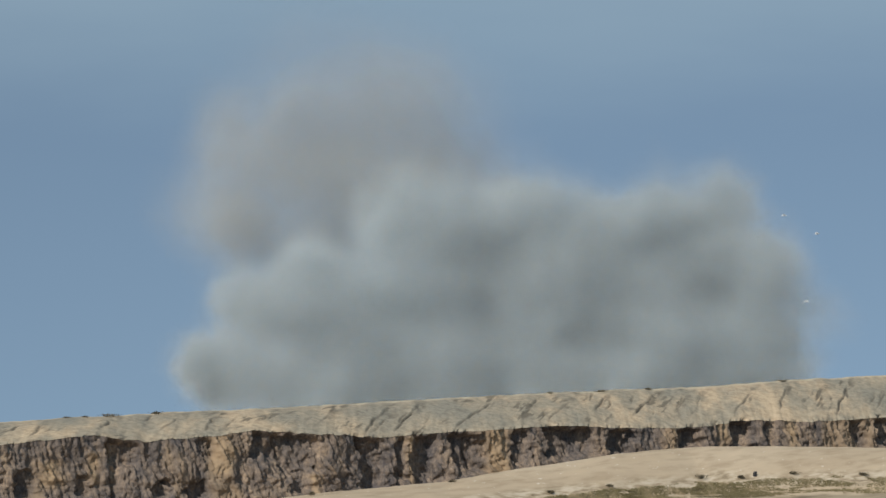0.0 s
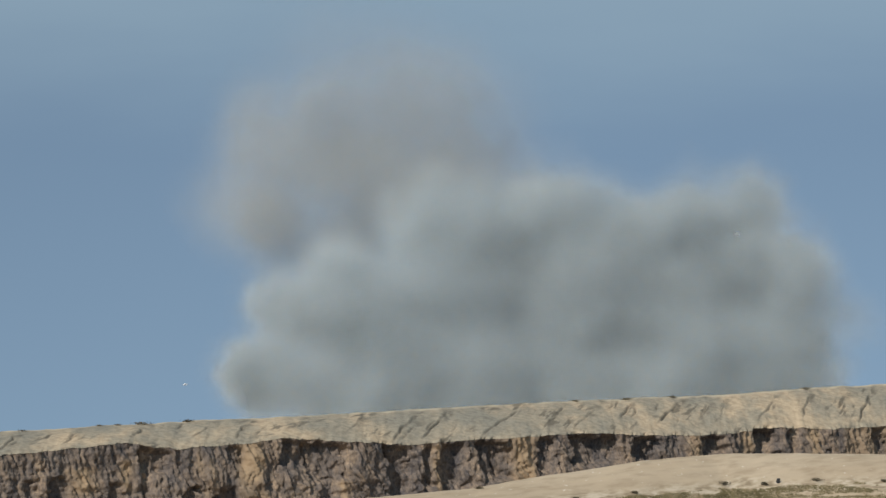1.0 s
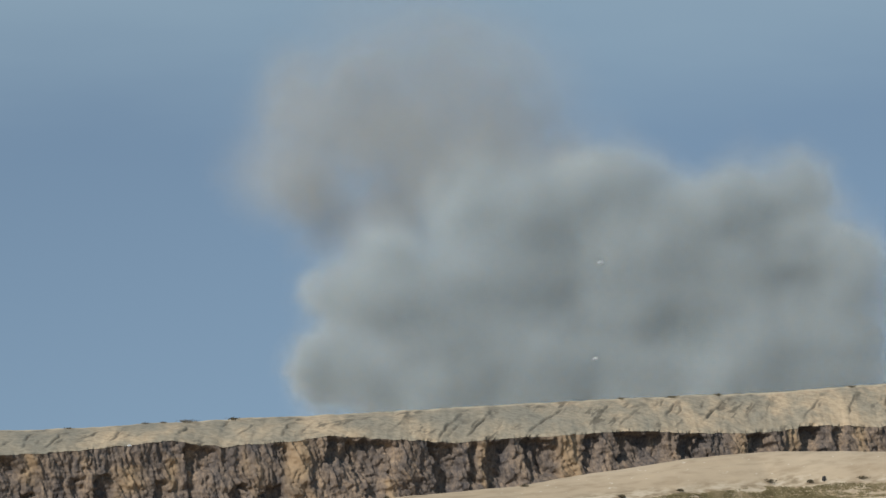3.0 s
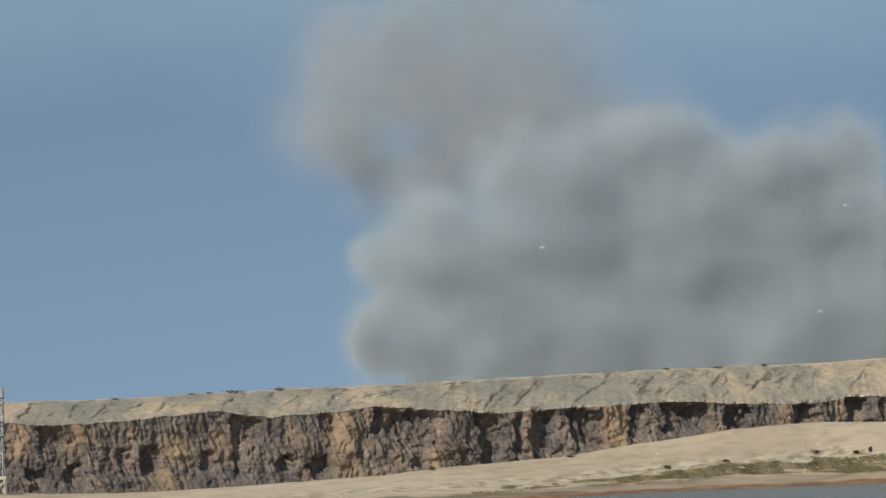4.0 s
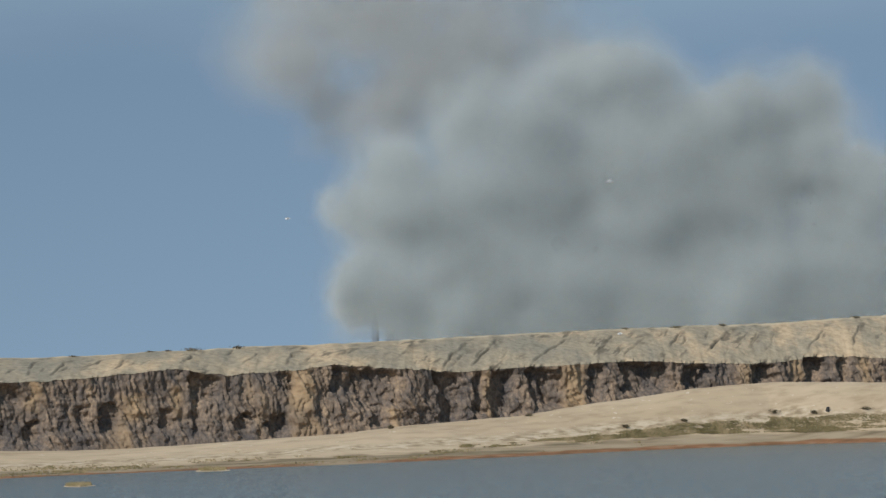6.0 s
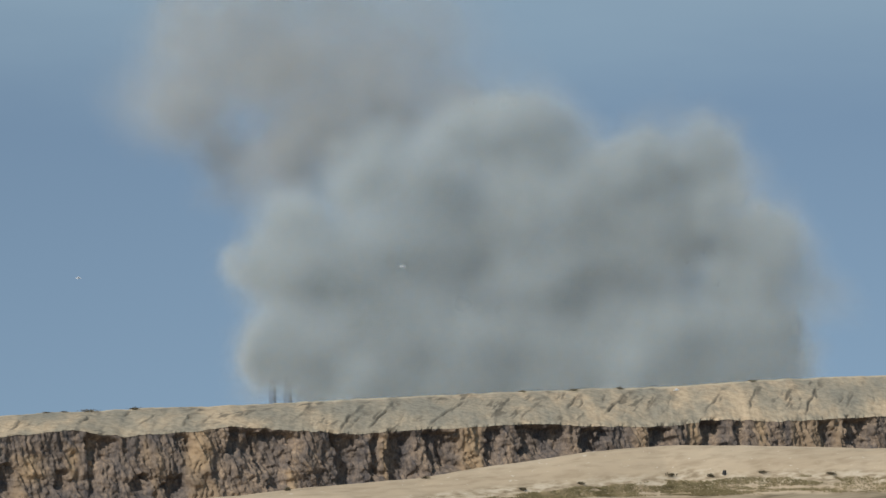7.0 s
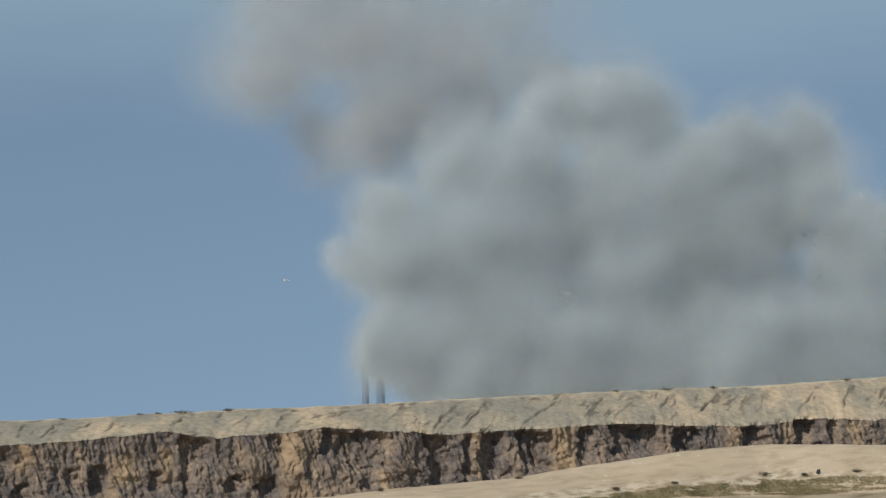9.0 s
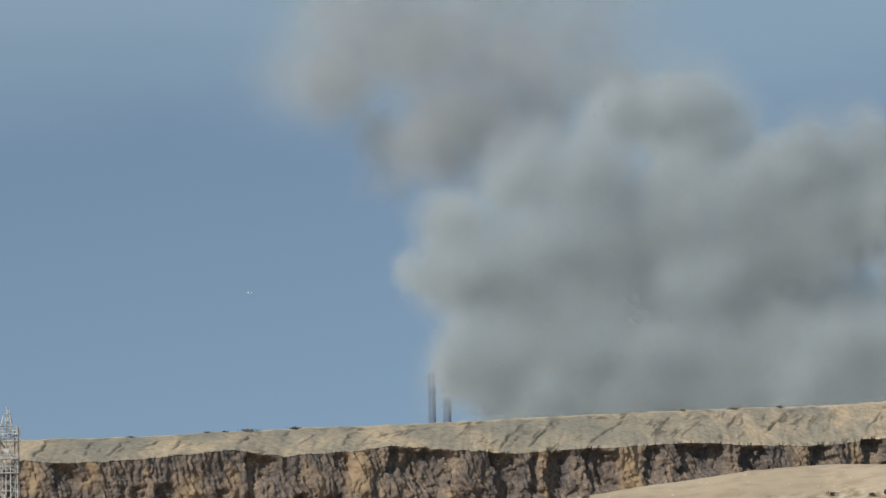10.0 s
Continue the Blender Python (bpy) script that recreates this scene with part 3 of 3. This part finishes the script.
def loading_frame():
    rack = tagged(new("loading_frame"), "beige painted steel frame with pipes and a chute", "frame")
    rack.location = (-70.3, 651.6, 4.0)
    for x, y, h, r in ((-1.4, 0, 3.0, 0.24), (1.2, 0, 3.0, 0.24), (-1.4, 1.6, 3.0, 0.2), (1.2, 1.6, 3.0, 0.2)):
        bm = bmesh.new()
        bar(bm, (x, y, 0), (x, y, h), r * 1.2)
        part("post", bm, BEIGE, rack)
    bm = bmesh.new()
    box(bm, -1.8, 1.5, -0.3, 1.9, 2.5, 3.15)
    bmesh.ops.bevel(bm, geom=bm.edges[:], offset=0.05, segments=1, affect="EDGES")
    part("deck", bm, BEIGE, rack)
    for x, h in ((-1.5, 6.6), (-0.8, 6.0)):
        bm = bmesh.new()
        bar(bm, (x, 0.4, 0), (x, 0.4, h), 0.26, 10)
        part("pipe", bm, BEIGE, rack)
    bm = bmesh.new()
    bar(bm, (-0.9, -0.3, 0.15), (0.9, -0.3, 1.9), 0.28, 6)
    part("chute", bm, PALE_STEEL, rack, "pale steel chute")
    bm = bmesh.new()
    bar(bm, (-1.4, -0.1, 1.3), (1.2, -0.1, 1.3), 0.12)
    part("cross_beam", bm, BEIGE, rack)
    return rack


base_house()
loading_frame()

# ---- beach plants and litter ----
rng = np.random.RandomState(11)


def tufts(name, places, height, mat, label):
    """Blades of grass in tufts, one joined mesh."""
    verts, faces = [], []
    for x, y, k in places:
        z = ground_z(x, y) - 0.05
        for _ in range(5):
            a, h = rng.rand() * 6.28, height * k * (0.55 + 0.7 * rng.rand())
            bx, by = x + rng.randn() * 0.22, y + rng.randn() * 0.22
            wx, wy = 0.10 * math.cos(a), 0.10 * math.sin(a)
            lx, ly = rng.randn() * 0.2 * h, rng.randn() * 0.2 * h
            i = len(verts)
            verts += [(bx - wx, by - wy, z), (bx + wx, by + wy, z), (bx + lx, by + ly, z + h)]
            faces.append((i, i + 1, i + 2))
    ob = new(name, mesh_of(name, verts, faces, mat))
    return tagged(ob, label, "grass", kind="stuff")


places = []
while len(places) < 15000:
    x = rng.uniform(22, 205)
    mid = 0.44 + 0.012 * math.sin(x * 0.11) + 0.012 * math.sin(x * 0.37)
    t = mid + rng.uniform(-1, 1) * min(0.12, 0.02 + 0.0011 * (x - 20))
    if rng.rand() > min(1.0, (x - 18) / 16):
        continue
    if fbm(np.array(x * 0.15), np.array(t * 30), 3) < 0.40:
        continue
    y = float(shore_y(x)) + (float(crest_y(x)) - float(shore_y(x))) * t
    places.append((x, y, 1.0))
tufts("marsh_grass", places, 0.28, GRASS, "strip of olive-brown marsh grass across the beach")
places = []
while len(places) < 1500:
    x = rng.uniform(-110, 60)
    t = 0.30 + rng.randn() * 0.10
    if fbm(np.array(x * 0.10 + 7), np.array(t * 9), 3) < 0.56 or t < 0.05:
        continue
    y = float(shore_y(x)) + (float(crest_y(x)) - float(shore_y(x))) * t
    places.append((x, y, 0.55))
tufts("sparse_grass", places, 0.5, GRASS, "sparse dry grass tufts on grey beach mud")


def islet(x, y, r, label):
    """A flat bank of mud with grass that stands out of the water."""
    bank = tagged(new("grass_islet"), label, "islet")
    bank.location = (x, y, 0)
    bm = bmesh.new()
    bmesh.ops.create_icosphere(bm, subdivisions=3, radius=1)
    for v in bm.verts:
        v.co = Vector((v.co.x * r, v.co.y * r * 2.2, v.co.z * 0.16)) * (1 + 0.25 * noise.noise(v.co * 2.1 + Vector((x, 0, 0))))
    part("mud_bank", bm, SAND, bank)
    bm = bmesh.new()
    for _ in range(420):
        a, q = rng.rand() * 6.28, math.sqrt(rng.rand()) * 0.85
        px, py, h = r * q * math.cos(a), 2.2 * r * q * math.sin(a), 0.25 + 0.4 * rng.rand()
        vs = [bm.verts.new(c) for c in ((px - 0.08, py, 0), (px + 0.08, py, 0), (px + rng.randn() * 0.1, py, h + 0.1))]
        bm.faces.new(vs)
    tagged(part("grass", bm, GRASS, bank), kind="stuff")


islet(-42.5, 572, 2.4, "small grassy mud islet in the water")
islet(-24.0, 641, 3.0, "low grassy mud spit at the water's edge")


def shrub(x, y, z, r, h, label):
    """A low bush of many small leaf clumps on a few twigs."""
    bush = tagged(new("shrub"), label, "shrub", group="low shrubs")
    bush.location = (x, y, z)
    bm = bmesh.new()
    for _ in range(6):
        bar(bm, (rng.randn() * r * 0.15, rng.randn() * r * 0.15, -0.1), (rng.randn() * r * 0.5, rng.randn() * r * 0.4, h * 0.7), 0.03)
    part("twigs", bm, SHRUB, bush)
    bm = bmesh.new()
    for _ in range(260):
        c = Vector((rng.randn() * r * 0.42, rng.randn() * r * 0.42, h * (0.15 + 0.75 * rng.rand())))
        q = 0.06 + 0.10 * rng.rand()
        vs = [bm.verts.new(c + Vector(rng.randn(3)) * q) for _ in range(3)]
        bm.faces.new(vs)
    part("foliage", bm, SHRUB, bush)


def ridge_shrub(x, r, h):
    shrub(x, float(cliff_y(x)) + 21.8, float(ridge_z(np.array([x]))[0]) - 0.3, r, h, "low dark shrub on the embankment's crest")


for x, r, h in ((-31.6, 2.1, 0.7), (-36.5, 0.9, 0.3), (-22.3, 1.3, 0.55), (-40, 0.8, 0.3), (118, 1.2, 0.4), (62, 0.9, 0.4), (74, 1.3, 0.4), (85, 0.8, 0.35), (-55, 0.8, 0.3)):
    ridge_shrub(x, r, h)
for x, t, r, h in ((8.6, 0.96, 0.7, 0.6), (-78.5, 0.46, 0.9, 0.5), (-67, 0.52, 0.5, 0.3), (-65, 0.52, 0.3, 0.3), (37, 0.94, 0.9, 0.35), (91, 0.58, 1.5, 0.8), (100, 0.57, 0.8, 0.6),
                   (57, 0.55, 0.9, 0.5), (112, 0.60, 1.4, 0.6), (128, 0.58, 1.1, 0.7), (70, 0.56, 1.0, 0.45)):
    y = float(shore_y(x)) + (float(crest_y(x)) - float(shore_y(x))) * t
    shrub(x, y, ground_z(x, y) - 0.05, r, h, "small dark shrub on the sand")

post = tagged(new("stump"), "short dark weathered stump in the sand", "stump")
post.location = (103.2, 773, ground_z(103.2, 773) - 0.1)
bm = bmesh.new()
bmesh.ops.create_cone(bm, cap_ends=True, segments=8, radius1=0.42, radius2=0.3, depth=1.0, matrix=Matrix.Translation((0, 0, 0.5)) @ pose(0, 0, 0, 0, 9, 0))
for v in bm.verts:
    v.co += Vector(rng.randn(3)) * 0.05
part("trunk", bm, DARK, post)
bm = bmesh.new()
bar(bm, (0.1, 0, 0.6), (0.5, 0.1, 0.95), 0.1, 6)
part("branch", bm, DARK, post)


# ---- the dust cloud: rigid puffs of fine flakes that rise and drift ----
def puff_mesh(name, count, size, mat, seed, lumps=14):
    """A billow of radius one: round scraps of haze gathered about many small heads, thinning outwards."""
    r = np.random.RandomState(seed)
    heads = r.randn(lumps, 3)
    heads *= (0.66 * r.rand(lumps, 1) ** 0.4) / np.linalg.norm(heads, axis=1, keepdims=True)
    pick = r.randint(0, lumps, count)
    at = heads[pick] + r.randn(count, 3) * 0.13
    out = at * 0.8 + (at - heads[pick]) * 0.8
    out /= np.linalg.norm(out, axis=1, keepdims=True) + 1e-6
    out = 0.15 * out + np.array((-0.12, -0.70, 0.30))
    out /= np.linalg.norm(out, axis=1, keepdims=True)
    face = r.randn(count, 3) * 0.22 + np.array((0, -0.9, 0.1))
    face /= np.linalg.norm(face, axis=1, keepdims=True)
    a = np.cross(face, r.randn(count, 3))
    a /= np.linalg.norm(a, axis=1, keepdims=True)
    b = np.cross(face, a)
    s = size * (0.65 + 0.7 * r.rand(count, 1))
    rim = 10
    verts, body = [at + face * s * 0.05], [np.ones(count)]
    for k in range(rim):
        c = 2 * math.pi * k / rim
        verts.append(at + s * (a * math.cos(c) + b * math.sin(c)) * (0.8 + 0.4 * r.rand(count, 1)))
        body.append(np.zeros(count))
    verts = np.stack(verts, 1).reshape(-1, 3)
    body = np.stack(body, 1).ravel()
    first = (np.arange(count) * (rim + 1))[:, None]
    tri = np.concatenate([np.stack([first[:, 0], first[:, 0] + 1 + k, first[:, 0] + 1 + (k + 1) % rim], 1) for k in range(rim)])
    me = bpy.data.meshes.new(name)
    me.from_pydata(verts.tolist(), [], tri.tolist())
    me.polygons.foreach_set("use_smooth", np.ones(len(tri), dtype=bool))
    me.materials.append(mat)
    fade = me.attributes.new("body", "FLOAT", "POINT")
    fade.data.foreach_set("value", body.astype(np.float32))
    me.update()
    me.normals_split_custom_set_from_vertices(np.repeat(out, rim + 1, axis=0).tolist())
    return me


PUFFS = {
    "grey": [puff_mesh("dust_puff", 18, 0.50, DUST_GREY, 21 + k) for k in range(5)],
    "pale": [puff_mesh("dust_puff", 20, 0.48, DUST_PALE, 31 + k) for k in range(4)],
    "tan": [puff_mesh("dust_puff", 22, 0.46, DUST_TAN, 41 + k) for k in range(5)],
    "brown": [puff_mesh("dust_puff", 15, 0.76, DUST_BROWN, 51 + k) for k in range(4)],
    "thin": [puff_mesh("dust_puff", 14, 0.80, DUST_THIN, 61 + k) for k in range(3)],
    "core": [puff_mesh("dust_puff", 14, 0.66, DUST_GREY, 71 + k) for k in range(2)],
    "veil": [puff_mesh("dust_puff", 14, 0.78, DUST_VEIL, 81 + k) for k in range(4)],
}
# how far behind the middle of the cloud each kind hangs
DEPTH = {"grey": (-25, 25), "pale": (-60, -40), "tan": (-35, 15), "brown": (30, 70), "thin": (50, 90), "core": (60, 80), "veil": (-120, -105)}
# breadth of each kind's puffs beside the billow's own radius
BREADTH = {"grey": 1.2, "pale": 1.15, "tan": 1.2, "brown": 1.4, "thin": 1.7, "core": 1.15, "veil": 1.3}
# billow: kind, x and height at the start, x and height at the end, radius
BILLOWS = [
    ("grey", -19, 47, 34, 59, 21),
    ("grey", -35, 49, 26, 53, 13),
    ("grey", 8, 48, 52, 58, 28),
    ("grey", 42, 50, 79, 61, 31),
    ("grey", 79, 49, 109, 60, 31),
    ("grey", 115, 49, 139, 64, 31),
    ("grey", 152, 51, 168, 63, 31),
    ("grey", 186, 53, 199, 61, 31),
    ("grey", 217, 55, 234, 64, 30),
    ("tan", 239, 58, 259, 66, 22),
    ("pale", 2, 76, 28, 97, 24),
    ("pale", 34, 78, 53, 104, 32),
    ("pale", 65, 83, 81, 112, 34),
    ("grey", 93, 83, 110, 116, 31),
    ("pale", 138, 69, 148, 94, 23),
    ("grey", 136, 93, 145, 130, 31),
    ("tan", 169, 87, 179, 121, 34),
    ("tan", 200, 84, 214, 121, 35),
    ("tan", 230, 77, 254, 93, 27),
    ("tan", 236, 93, 253, 111, 20),
    ("pale", 60, 114, 55, 144, 24),
    ("grey", 82, 108, 84, 142, 24),
    ("pale", 26, 92, 28, 122, 20),
    ("tan", 125, 119, 138, 177, 25),
    ("grey", 111, 110, 110, 176, 23),
    ("grey", 139, 107, 145, 155, 23),
    ("tan", 167, 107, 180, 139, 20),
    ("tan", 187, 115, 193, 154, 20),
    ("tan", 210, 116, 216, 150, 20),
    ("tan", 218, 103, 235, 132, 23),
    ("brown", -21, 127, -44, 206, 25),
    ("brown", 2, 132, -18, 208, 28),
    ("brown", 18, 109, 13, 174, 23),
    ("brown", -6, 155, -23, 234, 27),
    ("brown", 21, 151, 6, 227, 31),
    ("brown", 44, 165, 35, 234, 31),
    ("thin", 53, 190, 44, 271, 32),
    ("thin", 28, 179, 8, 263, 32),
    ("brown", 66, 148, 61, 192, 23),
    ("thin", 78, 184, 94, 240, 31),
    ("brown", 41, 123, 35, 181, 23),
    ("brown", -7, 113, -2, 163, 18),
    ("thin", 117, 133, 116, 199, 17),
    ("thin", 91, 133, 83, 185, 20),
    ("brown", 63, 137, 27, 191, 23),
    ("brown", 94, 128, 64, 197, 25),
    ("brown", 114, 130, 95, 207, 23),
    ("brown", 49, 117, 35, 166, 20),
    ("thin", 83, 159, 64, 231, 28),
    ("brown", 74, 122, 55, 168, 21),
    ("brown", 27, 160, -1, 223, 23),
    ("grey", 30, 33, 62, 36, 24),
    ("grey", 66, 34, 92, 37, 26),
    ("grey", 100, 35, 122, 38, 26),
    ("grey", 135, 36, 152, 39, 26),
    ("grey", 170, 36, 184, 39, 26),
    ("grey", 203, 37, 216, 40, 26),
    ("grey", 232, 38, 248, 41, 23),
    ("core", 45, 58, 75, 75, 42),
    ("core", 95, 64, 116, 84, 52),
    ("core", 150, 68, 165, 90, 52),
    ("core", 203, 66, 220, 86, 46),
]
cloud = tagged(new("dust_cloud"), "huge billowing cloud of grey-brown dust behind the embankment", "dust cloud")
cloud.location = (100, 1800, 20)
PUFF_PATHS = []
for i, (kind, x0, z0, x1, z1, radius) in enumerate(BILLOWS):
    # the body, a smaller head beside it, and a veil added before both to soften contrast
    shells = [kind] if kind in ("core", "thin", "brown") else [kind, "veil"] if kind == "grey" else [kind, kind, "veil"]
    for j, shell in enumerate(shells):
        dx, dy, dz = rng.uniform(-0.5, 0.5, 3) * radius if j == 1 and shell == kind else (0, 0, 0)
        size = radius * BREADTH[shell] * (rng.uniform(0.6, 0.85) if j == 1 and shell == kind else 1.0)
        puff = new("puff", PUFFS[shell][(i + j) % len(PUFFS[shell])])
        tagged(puff, kind="stuff")
        puff.parent = cloud
        puff.scale = (size,) * 3
        depth = rng.uniform(*DEPTH[shell]) + dy
        turn = (rng.uniform(-12, 12), rng.uniform(-14, 14), rng.uniform(-12, 12))
        PUFF_PATHS.append((puff, (x0 + dx - 100, depth, z0 + dz - 20), (x1 + dx * 1.25 - 100, depth - 12, z1 + dz * 1.25 - 20), turn, rng.uniform(-14, 14)))


# ---- gulls ----
def gull(label):
    bird = tagged(new("gull"), label, "bird", group="gulls in flight")
    bird.scale = (0.8,) * 3
    bm = bmesh.new()
    bmesh.ops.create_uvsphere(bm, u_segments=12, v_segments=8, radius=1, matrix=Matrix.Diagonal((0.30, 0.10, 0.10, 1)))
    bmesh.ops.create_uvsphere(bm, u_segments=8, v_segments=6, radius=0.075, matrix=Matrix.Translation((0.31, 0, 0.04)))
    part("body", bm, PLUMAGE, bird)
    for s in (-1, 1):
        bm = bmesh.new()
        sec = [(0.05, 0.14, 0.04), (0.36, 0.13, 0.20), (0.66, 0.04, 0.12)]
        ring = []
        for y, half, z in sec:
            ring.append([bm.verts.new(c) for c in ((half + 0.03, s * y, z), (0.0, s * y, z + 0.025), (-half, s * y, z), (0.0, s * y, z - 0.012))])
        for p, q in zip(ring, ring[1:]):
            for k in range(4):
                bm.faces.new((p[k], p[(k + 1) % 4], q[(k + 1) % 4], q[k]))
        bm.faces.new(ring[0]), bm.faces.new(ring[-1])
        bmesh.ops.recalc_face_normals(bm, faces=bm.faces[:])
        part("wing", bm, GREY_WING if s > 0 else PLUMAGE, bird)
    bm = bmesh.new()
    box(bm, -0.44, -0.24, -0.06, 0.06, -0.012, 0.02)
    part("tail", bm, PLUMAGE, bird)
    bm = bmesh.new()
    bmesh.ops.create_cone(bm, cap_ends=True, segments=6, radius1=0.02, radius2=0.004, depth=0.09, matrix=Matrix.Translation((0.41, 0, 0.03)) @ pose(0, 0, 0, 0, 90, 0))
    part("beak", bm, DARK, bird)
    return bird


FLIGHTS = [
    (gull("white gull flying low past the dust cloud"), 0, [(0, -33.8, 24.2), (0.2, -29.7, 24.4), (1.0, -13.1, 25.2), (2.5, 19.6, 26.5), (4.1, 54.0, 29.0), (6, 95, 32), (10, 180, 40)]),
    (gull("white gull gliding high above the embankment"), 180, [(0, 60.9, 42.5), (0.4, 58.2, 42.4), (2.5, 37.3, 39.5), (4.5, 12.7, 36.5), (5.5, 0.1, 35.8), (6.0, -6.7, 36.1), (7.5, -25.4, 36.5), (10, -57, 37)]),
    (gull("white gull gliding before the dust"), 180, [(0, 101, 44), (4.5, 49.7, 41.1), (5.5, 38.2, 40.4), (6.2, 29.3, 39.7), (7.5, 13.0, 36.5), (9, -5.7, 36.2), (10, -18.0, 37.1)]),
    (gull("white gull flying low along the embankment"), 0, [(0, -83, 14), (2.5, -34.9, 17.1), (4.5, 3.8, 20.4), (5.5, 23.1, 21.4), (7.5, 61.4, 22.6), (10, 110, 25)]),
    (gull("white gull with raised wings leaving the dust"), 0, [(0, 63.3, 32.4), (0.2, 67.8, 33.0), (0.4, 72.1, 33.0), (2, 104, 36), (10, 260, 60)]),
    (gull("white gull high over the embankment"), 0, [(0, 64.7, 40.3), (0.3, 71.8, 41.2), (2, 105, 44), (10, 262, 60)]),
]


def motions():
    for puff, a, b, turn, spin in PUFF_PATHS:
        rows = []
        for t in (0, 2.5, 5, 7.5, 10):
            f = t / 10
            rows.append((t, pose(*[p + (q - p) * f for p, q in zip(a, b)], turn[0], turn[1] + spin * f, turn[2])))
        walk(puff, rows)
    for bird, heading, path in FLIGHTS:
        walk(bird, [(t, pose(x, 430, z, 0, 0, heading)) for t, x, z in path])


motions()
